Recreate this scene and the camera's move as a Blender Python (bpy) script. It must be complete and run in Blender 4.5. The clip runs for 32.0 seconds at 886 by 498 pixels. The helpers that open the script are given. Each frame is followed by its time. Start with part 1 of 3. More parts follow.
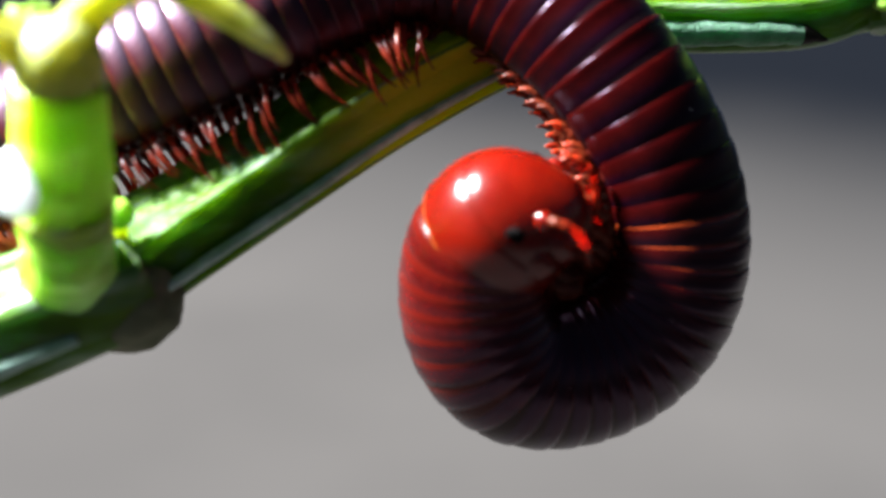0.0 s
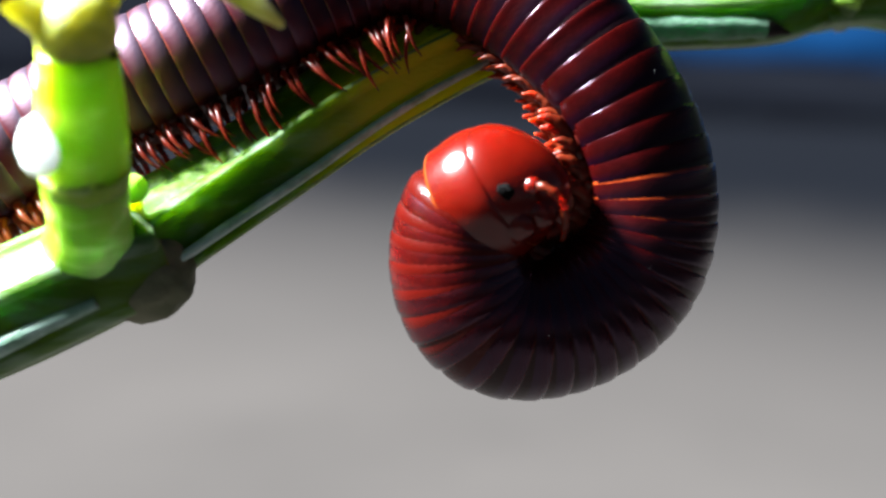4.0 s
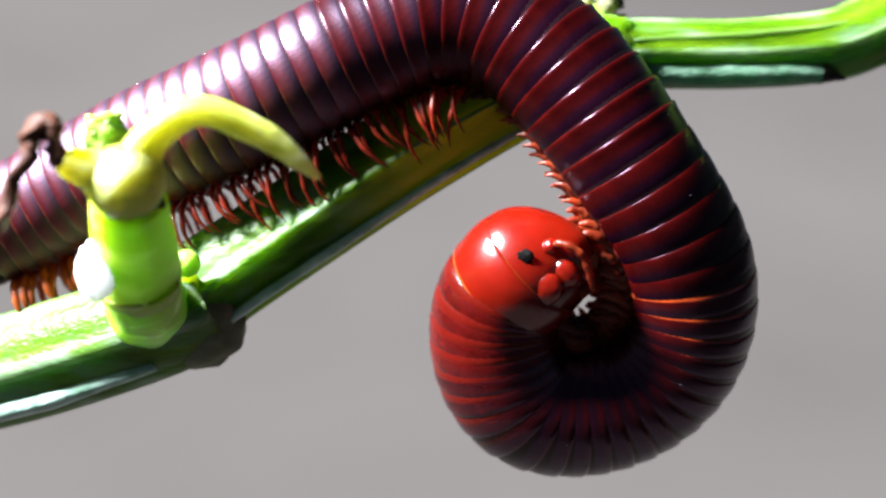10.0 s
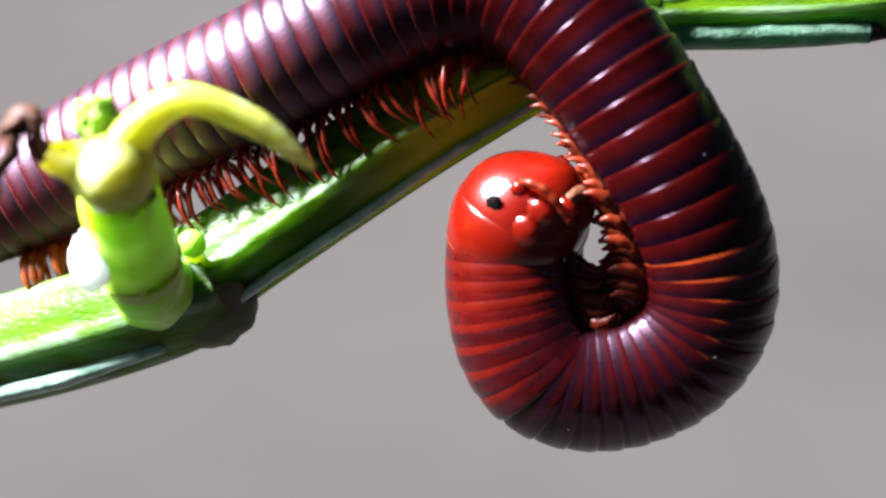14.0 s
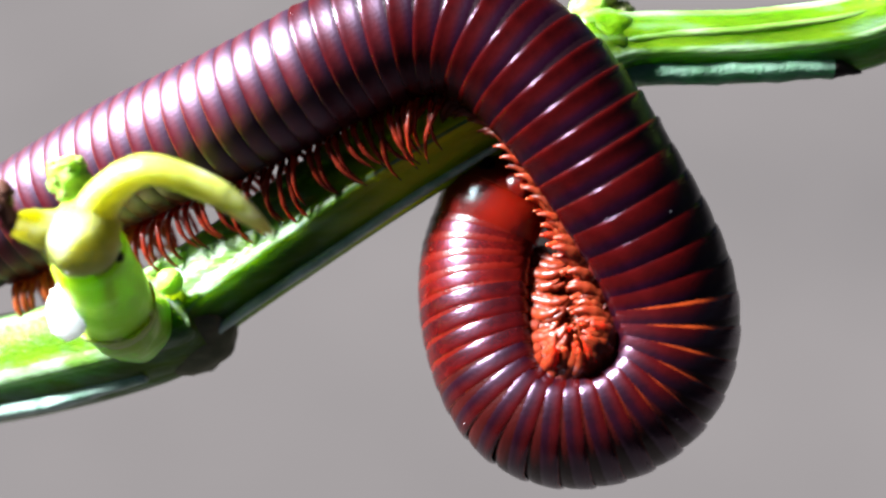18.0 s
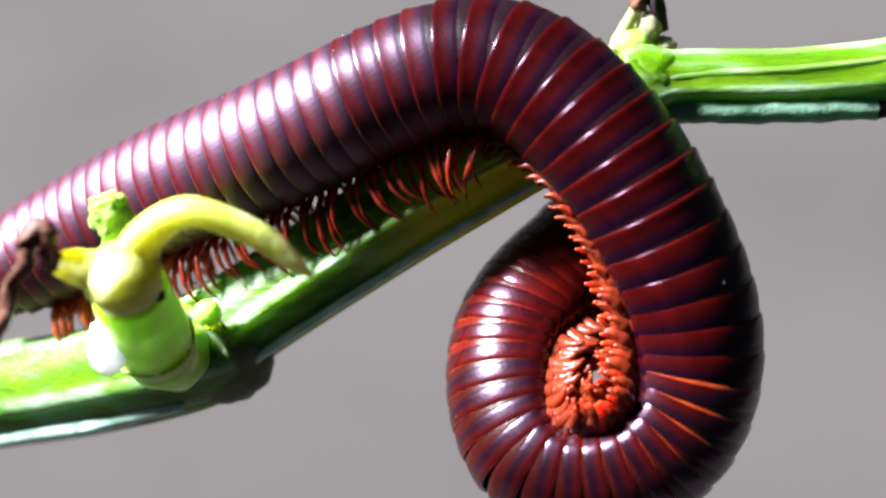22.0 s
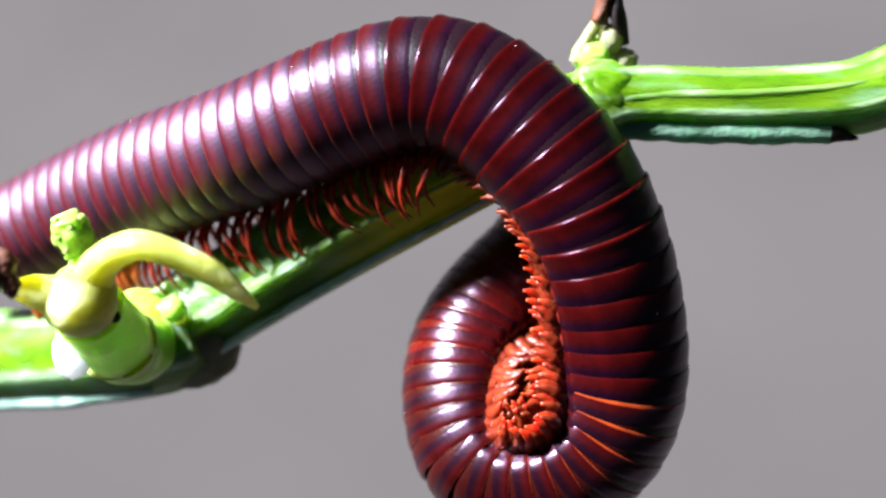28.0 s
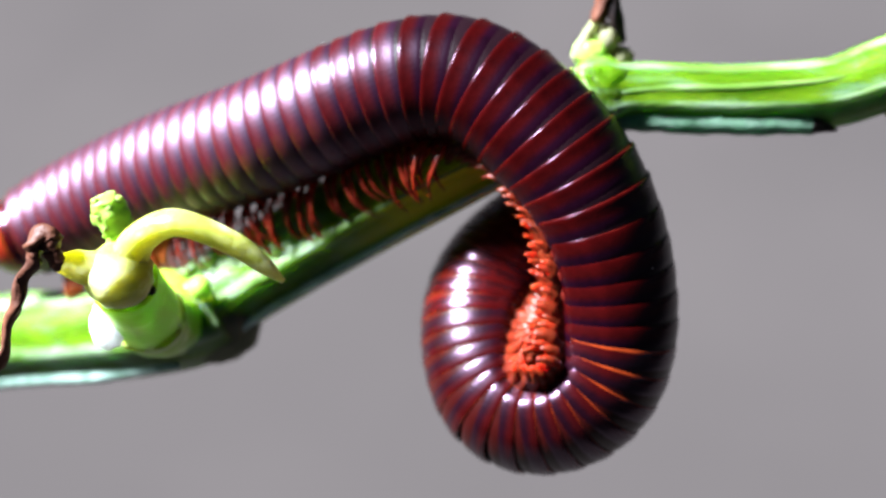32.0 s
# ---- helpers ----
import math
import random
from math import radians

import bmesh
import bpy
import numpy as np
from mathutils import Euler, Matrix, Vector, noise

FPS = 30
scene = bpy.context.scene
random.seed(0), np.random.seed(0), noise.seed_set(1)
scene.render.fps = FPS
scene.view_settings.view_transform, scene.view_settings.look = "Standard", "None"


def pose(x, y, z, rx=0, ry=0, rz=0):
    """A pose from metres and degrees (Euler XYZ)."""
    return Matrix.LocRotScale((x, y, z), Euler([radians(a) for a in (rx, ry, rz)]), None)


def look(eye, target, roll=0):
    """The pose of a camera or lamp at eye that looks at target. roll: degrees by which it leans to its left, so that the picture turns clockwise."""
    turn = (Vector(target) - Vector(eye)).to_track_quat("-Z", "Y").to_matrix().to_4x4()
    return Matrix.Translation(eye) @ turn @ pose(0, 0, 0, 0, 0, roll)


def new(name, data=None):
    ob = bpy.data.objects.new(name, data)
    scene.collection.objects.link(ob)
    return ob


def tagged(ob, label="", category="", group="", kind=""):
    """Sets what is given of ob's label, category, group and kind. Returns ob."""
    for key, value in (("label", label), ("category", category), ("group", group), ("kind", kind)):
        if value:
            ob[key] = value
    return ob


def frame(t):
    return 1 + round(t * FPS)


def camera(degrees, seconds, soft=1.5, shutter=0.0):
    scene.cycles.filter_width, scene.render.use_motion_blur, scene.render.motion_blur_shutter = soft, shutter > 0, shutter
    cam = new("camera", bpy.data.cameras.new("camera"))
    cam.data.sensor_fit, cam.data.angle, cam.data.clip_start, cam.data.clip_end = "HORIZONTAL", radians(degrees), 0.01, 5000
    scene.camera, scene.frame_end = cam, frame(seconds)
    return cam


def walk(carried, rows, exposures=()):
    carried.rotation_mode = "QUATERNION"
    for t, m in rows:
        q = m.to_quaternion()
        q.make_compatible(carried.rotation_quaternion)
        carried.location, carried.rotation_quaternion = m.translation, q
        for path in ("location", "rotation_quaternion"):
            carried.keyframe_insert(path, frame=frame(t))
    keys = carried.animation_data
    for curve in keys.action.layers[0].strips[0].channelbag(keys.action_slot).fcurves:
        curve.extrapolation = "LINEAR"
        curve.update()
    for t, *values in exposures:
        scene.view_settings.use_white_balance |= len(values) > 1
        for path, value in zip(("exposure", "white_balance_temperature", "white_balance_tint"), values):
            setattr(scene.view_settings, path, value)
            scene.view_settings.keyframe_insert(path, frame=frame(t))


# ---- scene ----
MM = 0.001

# ---- camera: x, y, z in millimetres, turns in degrees ----
cam = camera(36.00, 32.0, soft=2.5)
cam.data.dof.use_dof = True
cam.data.dof.focus_distance = 0.060
cam.data.dof.aperture_fstop = 28.0
PATH = [
    (0, -2.79, -51.10, 14.58, 70.86, -1.22, -9.09),
    (0.5, -3.39, -53.33, 13.15, 73.25, -0.84, -9.08),
    (1, -3.99, -52.72, 13.17, 74.58, -0.56, -8.47),
    (1.5, -4.97, -52.50, 14.29, 74.02, -0.46, -8.08),
    (2, -3.96, -52.18, 12.82, 74.19, 0.15, -7.64),
    (2.5, -5.09, -52.53, 12.31, 74.73, -0.04, -8.51),
    (3, -3.99, -53.45, 11.86, 74.83, 0.27, -8.12),
    (3.5, -2.80, -55.53, 8.99, 76.27, 0.83, -8.59),
    (5.5, 0.30, -58.18, 9.86, 76.81, 0.88, -6.87),
    (6, 3.96, -58.16, 6.35, 78.03, 1.43, -3.63),
    (6.5, 1.40, -57.48, 10.87, 73.54, 1.11, -4.52),
    (7, 1.67, -56.26, 18.61, 67.18, 0.36, -5.04),
    (7.5, 2.82, -55.73, 20.71, 65.17, -0.04, -3.80),
    (8, 3.23, -55.05, 22.80, 63.22, -0.31, -3.38),
    (8.5, 3.30, -54.05, 24.15, 62.05, -0.66, -3.03),
    (9, 4.43, -52.99, 27.73, 60.23, -0.74, -2.72),
    (9.5, 4.70, -52.25, 29.83, 58.89, -0.69, -2.85),
    (10, 1.43, -52.47, 30.93, 58.54, -0.53, -3.12),
    (10.5, 4.66, -50.94, 30.29, 57.75, 1.02, -0.82),
    (11, 6.17, -50.67, 29.46, 58.14, 1.09, 0.68),
    (11.5, 4.42, -49.47, 30.76, 56.10, 1.04, -0.15),
    (12, 4.40, -48.85, 31.18, 55.38, 1.14, -0.17),
    (12.5, 5.89, -48.28, 33.25, 53.96, 1.54, -0.79),
    (13, 6.16, -47.50, 33.19, 54.00, 2.31, -0.28),
    (13.5, 4.77, -48.18, 32.72, 53.95, 1.65, 0.06),
    (15.5, 7.26, -47.08, 33.82, 52.67, 2.97, 0.39),
    (16, 8.03, -46.56, 36.62, 51.82, 3.07, 0.86),
    (16.5, 11.33, -47.56, 35.82, 51.57, 3.61, 0.93),
    (17, 9.85, -45.91, 36.58, 50.62, 3.70, 1.66),
    (17.5, 8.56, -45.30, 38.72, 49.74, 3.16, 1.57),
    (18, 9.29, -45.46, 39.14, 49.12, 3.27, 1.91),
    (18.5, 9.98, -44.00, 39.02, 47.89, 3.54, 2.07),
    (19, 10.05, -46.48, 36.55, 49.08, 3.58, 1.49),
    (19.5, 9.87, -46.06, 37.83, 49.05, 3.31, 2.08),
    (20, 9.77, -44.10, 41.03, 47.19, 2.64, 1.11),
    (20.5, 10.14, -43.76, 41.23, 47.83, 2.60, 1.77),
    (21, 8.77, -44.07, 41.05, 48.65, 3.07, 2.73),
    (21.5, 9.43, -43.83, 41.26, 47.78, 3.11, 2.86),
    (22, 8.85, -43.68, 41.27, 48.12, 3.30, 3.41),
    (22.5, 8.94, -44.19, 41.47, 47.96, 3.14, 3.03),
    (23, 9.29, -43.87, 42.51, 46.49, 2.84, 3.13),
    (23.5, 9.22, -44.09, 41.77, 46.64, 3.08, 3.54),
    (24, 10.23, -43.52, 42.70, 45.56, 2.75, 3.45),
    (24.5, 13.80, -43.01, 45.67, 44.25, 3.25, 4.15),
    (25, 14.88, -42.55, 47.23, 44.05, 2.95, 4.47),
    (25.5, 10.31, -42.54, 45.79, 44.00, 3.13, 4.65),
    (27.5, 8.56, -39.45, 47.91, 40.25, 2.54, 5.70),
    (28, 13.60, -38.57, 48.57, 40.73, 3.85, 6.28),
    (28.5, 8.94, -39.91, 48.71, 41.41, 4.05, 6.73),
    (29, 8.55, -40.90, 50.11, 40.81, 3.42, 6.21),
    (29.5, 9.34, -41.26, 50.31, 40.97, 3.49, 6.62),
    (30, 12.19, -40.52, 51.69, 41.26, 3.04, 5.84),
    (30.5, 12.57, -39.30, 49.36, 40.24, 3.53, 6.07),
    (31, 10.91, -40.43, 50.87, 40.43, 3.79, 5.87),
    (31.5, 11.40, -42.14, 53.02, 39.59, 3.09, 4.83),
    (32, 13.13, -42.89, 51.12, 41.33, 3.32, 6.06),
]
walk(cam, [(t, pose(x * MM, y * MM, z * MM, a, b, c)) for t, x, y, z, a, b, c in PATH],
     ((0.0, 3.5, 6500, 2), (1.0, 3.74, 6500, 2), (2.0, 3.64, 6500, 2), (6.0, 3.72, 6500, 2), (10.0, 3.6, 6500, 6), (20.0, 3.53, 6450, 8), (32.0, 3.37, 6250, 10)))

# ---- world and sun ----
SUN_ELEV, SUN_TURN = 46.0, -74.0   # degrees; turn from +y towards +x
world = bpy.data.worlds.new("world")
scene.world = world
world.use_nodes = True
wn = world.node_tree.nodes
sky = wn.new("ShaderNodeTexSky")
sky.sky_type = 'NISHITA'
sky.sun_disc = False
sky.sun_elevation = radians(SUN_ELEV)
sky.sun_rotation = radians(SUN_TURN)
world.node_tree.links.new(sky.outputs[0], wn["Background"].inputs[0])
wn["Background"].inputs[1].default_value = 0.0024
sun = new("sun", bpy.data.lights.new("sun", 'SUN'))
sun.data.energy = 5.0
sun.data.angle = radians(11)
sun.data.color = (0.86, 0.92, 1.0)
e, a = radians(SUN_ELEV), radians(SUN_TURN)
sun_dir = Vector((math.sin(a) * math.cos(e), math.cos(a) * math.cos(e), math.sin(e)))
sun.matrix_world = look(sun_dir, (0, 0, 0))


# ---- materials ----
def material(name, base, rough=0.5, dark=None, scale=400.0, bump=0.0, bump_scale=2000.0, spread=0.5,
             coat=0.0, sub=0.0, sub_colour=None, detail=4.0, per_object=0.0, spec=0.18, stretch=None, bloom=None):
    m = bpy.data.materials.new(name)
    m.use_nodes = True
    nt = m.node_tree
    b = nt.nodes["Principled BSDF"]
    tc = nt.nodes.new("ShaderNodeTexCoord")
    vec = tc.outputs["Object"]
    if stretch:
        mp = nt.nodes.new("ShaderNodeMapping")
        mp.inputs["Scale"].default_value = stretch
        nt.links.new(vec, mp.inputs[0])
        vec = mp.outputs[0]
    n = nt.nodes.new("ShaderNodeTexNoise")
    n.inputs["Scale"].default_value = scale
    n.inputs["Detail"].default_value = detail
    nt.links.new(vec, n.inputs["Vector"])
    mix = nt.nodes.new("ShaderNodeMix")
    mix.data_type = 'RGBA'
    mix.inputs["A"].default_value = (*(dark or [c * 0.6 for c in base]), 1)
    mix.inputs["B"].default_value = (*base, 1)
    ramp = nt.nodes.new("ShaderNodeMapRange")
    ramp.inputs[1].default_value = 0.5 - spread / 2
    ramp.inputs[2].default_value = 0.5 + spread / 2
    nt.links.new(n.outputs["Fac"], ramp.inputs[0])
    nt.links.new(ramp.outputs[0], mix.inputs["Factor"])
    colour = mix.outputs["Result"]
    if bloom:            # a waxy bloom in long thin patches: colour, least and full noise value
        far = nt.nodes.new("ShaderNodeMapping")
        far.inputs["Scale"].default_value = (0.22, 1, 0.8)
        nt.links.new(tc.outputs["Object"], far.inputs[0])
        nb = nt.nodes.new("ShaderNodeTexNoise")
        nb.inputs["Scale"].default_value = 900
        nb.inputs["Detail"].default_value = 6
        nt.links.new(far.outputs[0], nb.inputs["Vector"])
        rb = nt.nodes.new("ShaderNodeMapRange")
        rb.inputs[1].default_value, rb.inputs[2].default_value = bloom[1], bloom[2]
        nt.links.new(nb.outputs["Fac"], rb.inputs[0])
        mb = nt.nodes.new("ShaderNodeMix")
        mb.data_type = 'RGBA'
        mb.inputs["B"].default_value = (*bloom[0], 1)
        nt.links.new(rb.outputs[0], mb.inputs["Factor"])
        nt.links.new(colour, mb.inputs["A"])
        colour = mb.outputs["Result"]
    if per_object:
        oi = nt.nodes.new("ShaderNodeObjectInfo")
        hs = nt.nodes.new("ShaderNodeHueSaturation")
        mr = nt.nodes.new("ShaderNodeMapRange")
        mr.inputs[3].default_value, mr.inputs[4].default_value = 1 - per_object, 1 + per_object
        nt.links.new(oi.outputs["Random"], mr.inputs[0])
        nt.links.new(mr.outputs[0], hs.inputs["Value"])
        nt.links.new(colour, hs.inputs["Color"])
        colour = hs.outputs[0]
    nt.links.new(colour, b.inputs["Base Color"])
    r = nt.nodes.new("ShaderNodeMapRange")
    r.inputs[3].default_value, r.inputs[4].default_value = rough * 0.75, min(1, rough * 1.25)
    nt.links.new(n.outputs["Fac"], r.inputs[0])
    nt.links.new(r.outputs[0], b.inputs["Roughness"])
    b.inputs["Specular IOR Level"].default_value = spec
    b.inputs["Coat Weight"].default_value = coat
    b.inputs["Coat Roughness"].default_value = 0.18
    if sub:
        b.inputs["Subsurface Weight"].default_value = sub
        b.inputs["Subsurface Radius"].default_value = sub_colour or (0.5, 0.8, 0.2)
        b.inputs["Subsurface Scale"].default_value = 0.0045
    if bump:
        n2 = nt.nodes.new("ShaderNodeTexNoise")
        n2.inputs["Scale"].default_value = bump_scale
        n2.inputs["Detail"].default_value = 3
        nt.links.new(vec, n2.inputs["Vector"])
        bp = nt.nodes.new("ShaderNodeBump")
        bp.inputs["Strength"].default_value = bump
        bp.inputs["Distance"].default_value = 0.0001
        nt.links.new(n2.outputs["Fac"], bp.inputs["Height"])
        nt.links.new(bp.outputs[0], b.inputs["Normal"])
    return m

def shell_material(name, rim, red, back, rough, line=0.05, spec=0.16, length=0.85, glow=0.0):
    """The shell of a ring: an orange hind edge, a red hind part and a darker fore part, along the ring's own x."""
    m = material(name, back, rough, [c * 0.55 for c in back], 1100, 0.10, 6000, spec=spec)
    nt = m.node_tree
    mix = nt.nodes["Mix"]
    tc = nt.nodes["Texture Coordinate"]
    sep = nt.nodes.new("ShaderNodeSeparateXYZ")
    nt.links.new(tc.outputs["Object"], sep.inputs[0])
    wob = nt.nodes.new("ShaderNodeTexNoise")
    wob.inputs["Scale"].default_value = 1800
    add = nt.nodes.new("ShaderNodeMath")
    add.operation = 'MULTIPLY_ADD'
    add.inputs[1].default_value = 0.00009
    nt.links.new(tc.outputs["Object"], wob.inputs["Vector"])
    nt.links.new(wob.outputs["Fac"], add.inputs[0])
    nt.links.new(sep.outputs["X"], add.inputs[2])
    mr = nt.nodes.new("ShaderNodeMapRange")
    mr.inputs[1].default_value, mr.inputs[2].default_value = -0.0006 * length, 0.0006 * length
    nt.links.new(add.outputs[0], mr.inputs[0])
    ramp = nt.nodes.new("ShaderNodeValToRGB")
    el = ramp.color_ramp.elements
    el[0].position, el[0].color = line, (*rim, 1)
    el[1].position, el[1].color = 0.66, (*back, 1)
    for at, col in ((line + 0.04, red), (0.46, [c * 0.75 for c in red])):
        n = el.new(at)
        n.color = (*col, 1)
    nt.links.new(mr.outputs[0], ramp.inputs[0])
    mul = nt.nodes.new("ShaderNodeMix")
    mul.data_type = 'RGBA'
    mul.blend_type = 'MULTIPLY'
    mul.inputs["Factor"].default_value = 0.55
    grey = nt.nodes.new("ShaderNodeMapRange")
    grey.inputs[1].default_value, grey.inputs[2].default_value = 0.25, 0.6
    nt.links.new(nt.nodes["Noise Texture"].outputs["Fac"], grey.inputs[0])
    nt.links.new(ramp.outputs[0], mul.inputs["A"])
    nt.links.new(grey.outputs[0], mul.inputs["B"])
    b = nt.nodes["Principled BSDF"]
    nt.links.new(mul.outputs["Result"], b.inputs["Base Color"])
    b.inputs["Specular Tint"].default_value = (1.0, 0.64, 0.97, 1)
    edge = nt.nodes.new("ShaderNodeMapRange")      # the hind edge is polished
    edge.inputs[1].default_value, edge.inputs[2].default_value = line, 0.40
    edge.inputs[3].default_value = rough * 0.62
    edge.inputs[4].default_value = rough
    nt.links.new(mr.outputs[0], edge.inputs[0])
    nt.links.new(edge.outputs[0], b.inputs["Roughness"])
    if glow:
        b.inputs["Subsurface Weight"].default_value = glow
        b.inputs["Subsurface Radius"].default_value = (1.0, 0.10, 0.05)
        b.inputs["Subsurface Scale"].default_value = 0.002
    return m


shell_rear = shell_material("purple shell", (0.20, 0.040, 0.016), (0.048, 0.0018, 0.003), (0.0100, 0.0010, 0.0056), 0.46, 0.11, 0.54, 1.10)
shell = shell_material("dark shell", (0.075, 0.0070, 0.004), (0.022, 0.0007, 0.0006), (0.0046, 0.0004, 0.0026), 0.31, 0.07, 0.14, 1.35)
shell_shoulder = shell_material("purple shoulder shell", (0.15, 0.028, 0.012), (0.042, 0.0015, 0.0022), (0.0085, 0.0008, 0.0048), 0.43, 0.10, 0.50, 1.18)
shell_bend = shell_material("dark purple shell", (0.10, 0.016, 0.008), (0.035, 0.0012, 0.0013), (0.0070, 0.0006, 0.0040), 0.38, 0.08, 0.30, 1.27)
shell_mid = shell_material("russet shell", (0.17, 0.021, 0.004), (0.022, 0.0007, 0.0006), (0.0058, 0.0004, 0.0018), 0.28, 0.12, 0.38)
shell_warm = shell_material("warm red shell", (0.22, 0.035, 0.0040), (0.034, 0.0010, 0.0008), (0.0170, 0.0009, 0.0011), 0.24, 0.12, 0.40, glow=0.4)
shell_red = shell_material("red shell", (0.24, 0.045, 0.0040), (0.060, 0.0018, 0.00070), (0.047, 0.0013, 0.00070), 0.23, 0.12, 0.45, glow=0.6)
band_mat = material("dark foreband", (0.0063, 0.0015, 0.0028), 0.36, (0.004, 0.00099, 0.002), 900, 0.2, 8000, spec=0.15)
band_red = material("red foreband", (0.0561, 0.0021, 0.00092), 0.26, (0.0396, 0.0013, 0.00066), 900, 0.2, 8000)
band_russet = material("russet foreband", (0.020, 0.0012, 0.0009), 0.32, (0.012, 0.0007, 0.0006), 900, 0.2, 8000, spec=0.2)
belly_mat = material("belly skin", (0.0858, 0.0053, 0.002), 0.6, (0.0462, 0.0026, 0.0013), 900, 0.3, 5000, spec=0.12)
# one leg colour painted thrice: shaded, lit for the coil, sunlit for the tail
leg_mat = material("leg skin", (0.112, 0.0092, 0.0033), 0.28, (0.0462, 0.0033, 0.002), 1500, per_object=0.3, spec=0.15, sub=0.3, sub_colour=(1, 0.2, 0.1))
leg_lit = material("leg skin in light", (0.125, 0.0150, 0.0034), 0.34, (0.060, 0.0035, 0.0014), 1500, per_object=0.3, spec=0.2, sub=0.3, sub_colour=(1, 0.2, 0.1))
leg_sun = material("leg skin in sun", (0.26, 0.045, 0.008), 0.4, (0.15, 0.02, 0.004), 1500, per_object=0.3, spec=0.2, sub=0.4, sub_colour=(1, 0.3, 0.1))
claw_dark = material("dark claw tip", (0.07, 0.012, 0.005), 0.35, (0.03, 0.005, 0.003), 1500, spec=0.2)
claw_mat = material("claw tip", (0.172, 0.066, 0.0396), 0.35, (0.119, 0.033, 0.0165), 1500)
head_mat = material("head shell", (0.114, 0.0031, 0.00060), 0.22, (0.072, 0.0020, 0.0005), 450, 0.10, 5000, spec=0.38, sub=0.5, sub_colour=(1.0, 0.10, 0.04))
tail_mat = material("tail shell", (0.17, 0.011, 0.002), 0.4, (0.10, 0.005, 0.0013), 450, 0.10, 5000)
eye_mat = material("eye", (0.0026, 0.002, 0.002), 0.6, spec=0.02, bump=0.8, bump_scale=9000)
stem_mat = material("stem skin", (0.072, 0.135, 0.0016), 0.38, (0.030, 0.075, 0.001), 700, 0.6, 5000, spec=0.12, sub=0.9,
                    sub_colour=(0.6, 1.0, 0.12), stretch=(0.3, 1, 1), spread=0.35, bloom=((0.10, 0.17, 0.10), 0.50, 0.78))
stem_pale = material("stem rib", (0.095, 0.165, 0.034), 0.36, (0.036, 0.088, 0.004), 1100, 0.7, 4500, spec=0.2, sub=0.3,
                     sub_colour=(0.6, 1.0, 0.3), stretch=(0.35, 1, 1), spread=0.3, bloom=((0.18, 0.24, 0.16), 0.45, 0.7))
# waxy ribs; the sky's reflection is painted into their pale colour
wax_sheen_mat = material("waxy rib with sky sheen", (0.34, 0.46, 0.40), 0.30, (0.15, 0.26, 0.18), 900, 0.7, 4000, coat=0.25, spread=0.35)
ridge_mat = material("dull waxy ridge", (0.13, 0.22, 0.15), 0.5, (0.05, 0.12, 0.06), 1200, 0.8, 4000, spec=0.12, sub=0.3, sub_colour=(0.4, 1.0, 0.5))
bud_mat = material("bud flesh", (0.43, 0.58, 0.030), 0.34, (0.26, 0.44, 0.014), 350, 0.45, 2500, sub=1.0, sub_colour=(0.95, 1.0, 0.18), stretch=(1, 0.35, 0.5), bloom=((0.60, 0.70, 0.22), 0.52, 0.85))
sheath_mat = material("stalk sheath", (0.26, 0.42, 0.030), 0.4, (0.14, 0.28, 0.012), 450, 0.6, 2500, sub=0.8, sub_colour=(0.8, 1.0, 0.15), stretch=(1, 0.35, 0.5), bloom=((0.48, 0.58, 0.24), 0.50, 0.75))
lip_mat = material("pale lip", (0.23, 0.36, 0.055), 0.5, (0.14, 0.27, 0.025), 600, 0.6, 2500, sub=0.4, sub_colour=(0.7, 1.0, 0.3))
yellow_mat = material("yellow flesh", (0.34, 0.35, 0.075), 0.34, (0.20, 0.23, 0.028), 450, 0.7, 2200, sub=0.7, sub_colour=(1, 0.9, 0.25), bloom=((0.55, 0.55, 0.30), 0.5, 0.8))
white_mat = material("white fluff", (0.86, 0.86, 0.86), 0.8, (0.76, 0.76, 0.75), 900, 0.8, 2500, sub=1.0, sub_colour=(1.0, 1.0, 1.0))
brown_mat = material("dry brown", (0.099, 0.0317, 0.0145), 0.6, (0.033, 0.0099, 0.0059), 900, 0.8, 3000)
black_brown = material("withered tip", (0.0119, 0.0046, 0.004), 0.6, (0.004, 0.002, 0.002), 900, 0.7, 3000)
cream_mat = material("cream bud", (0.185, 0.172, 0.099), 0.6, (0.119, 0.125, 0.0462), 700, 0.6, 2500, sub=0.3, sub_colour=(0.9, 0.9, 0.4))
scar_mat = material("node scar", (0.17, 0.165, 0.105), 0.7, (0.055, 0.068, 0.030), 500, 0.9, 2200)
# concrete, its base darkened well below its own colour for this exposure
ground_mat = material("dark concrete", (0.0370, 0.0316, 0.0296), 0.95, (0.029, 0.0250, 0.0236), 14, 0.3, 60, detail=3.0, spread=0.5, spec=0.0)


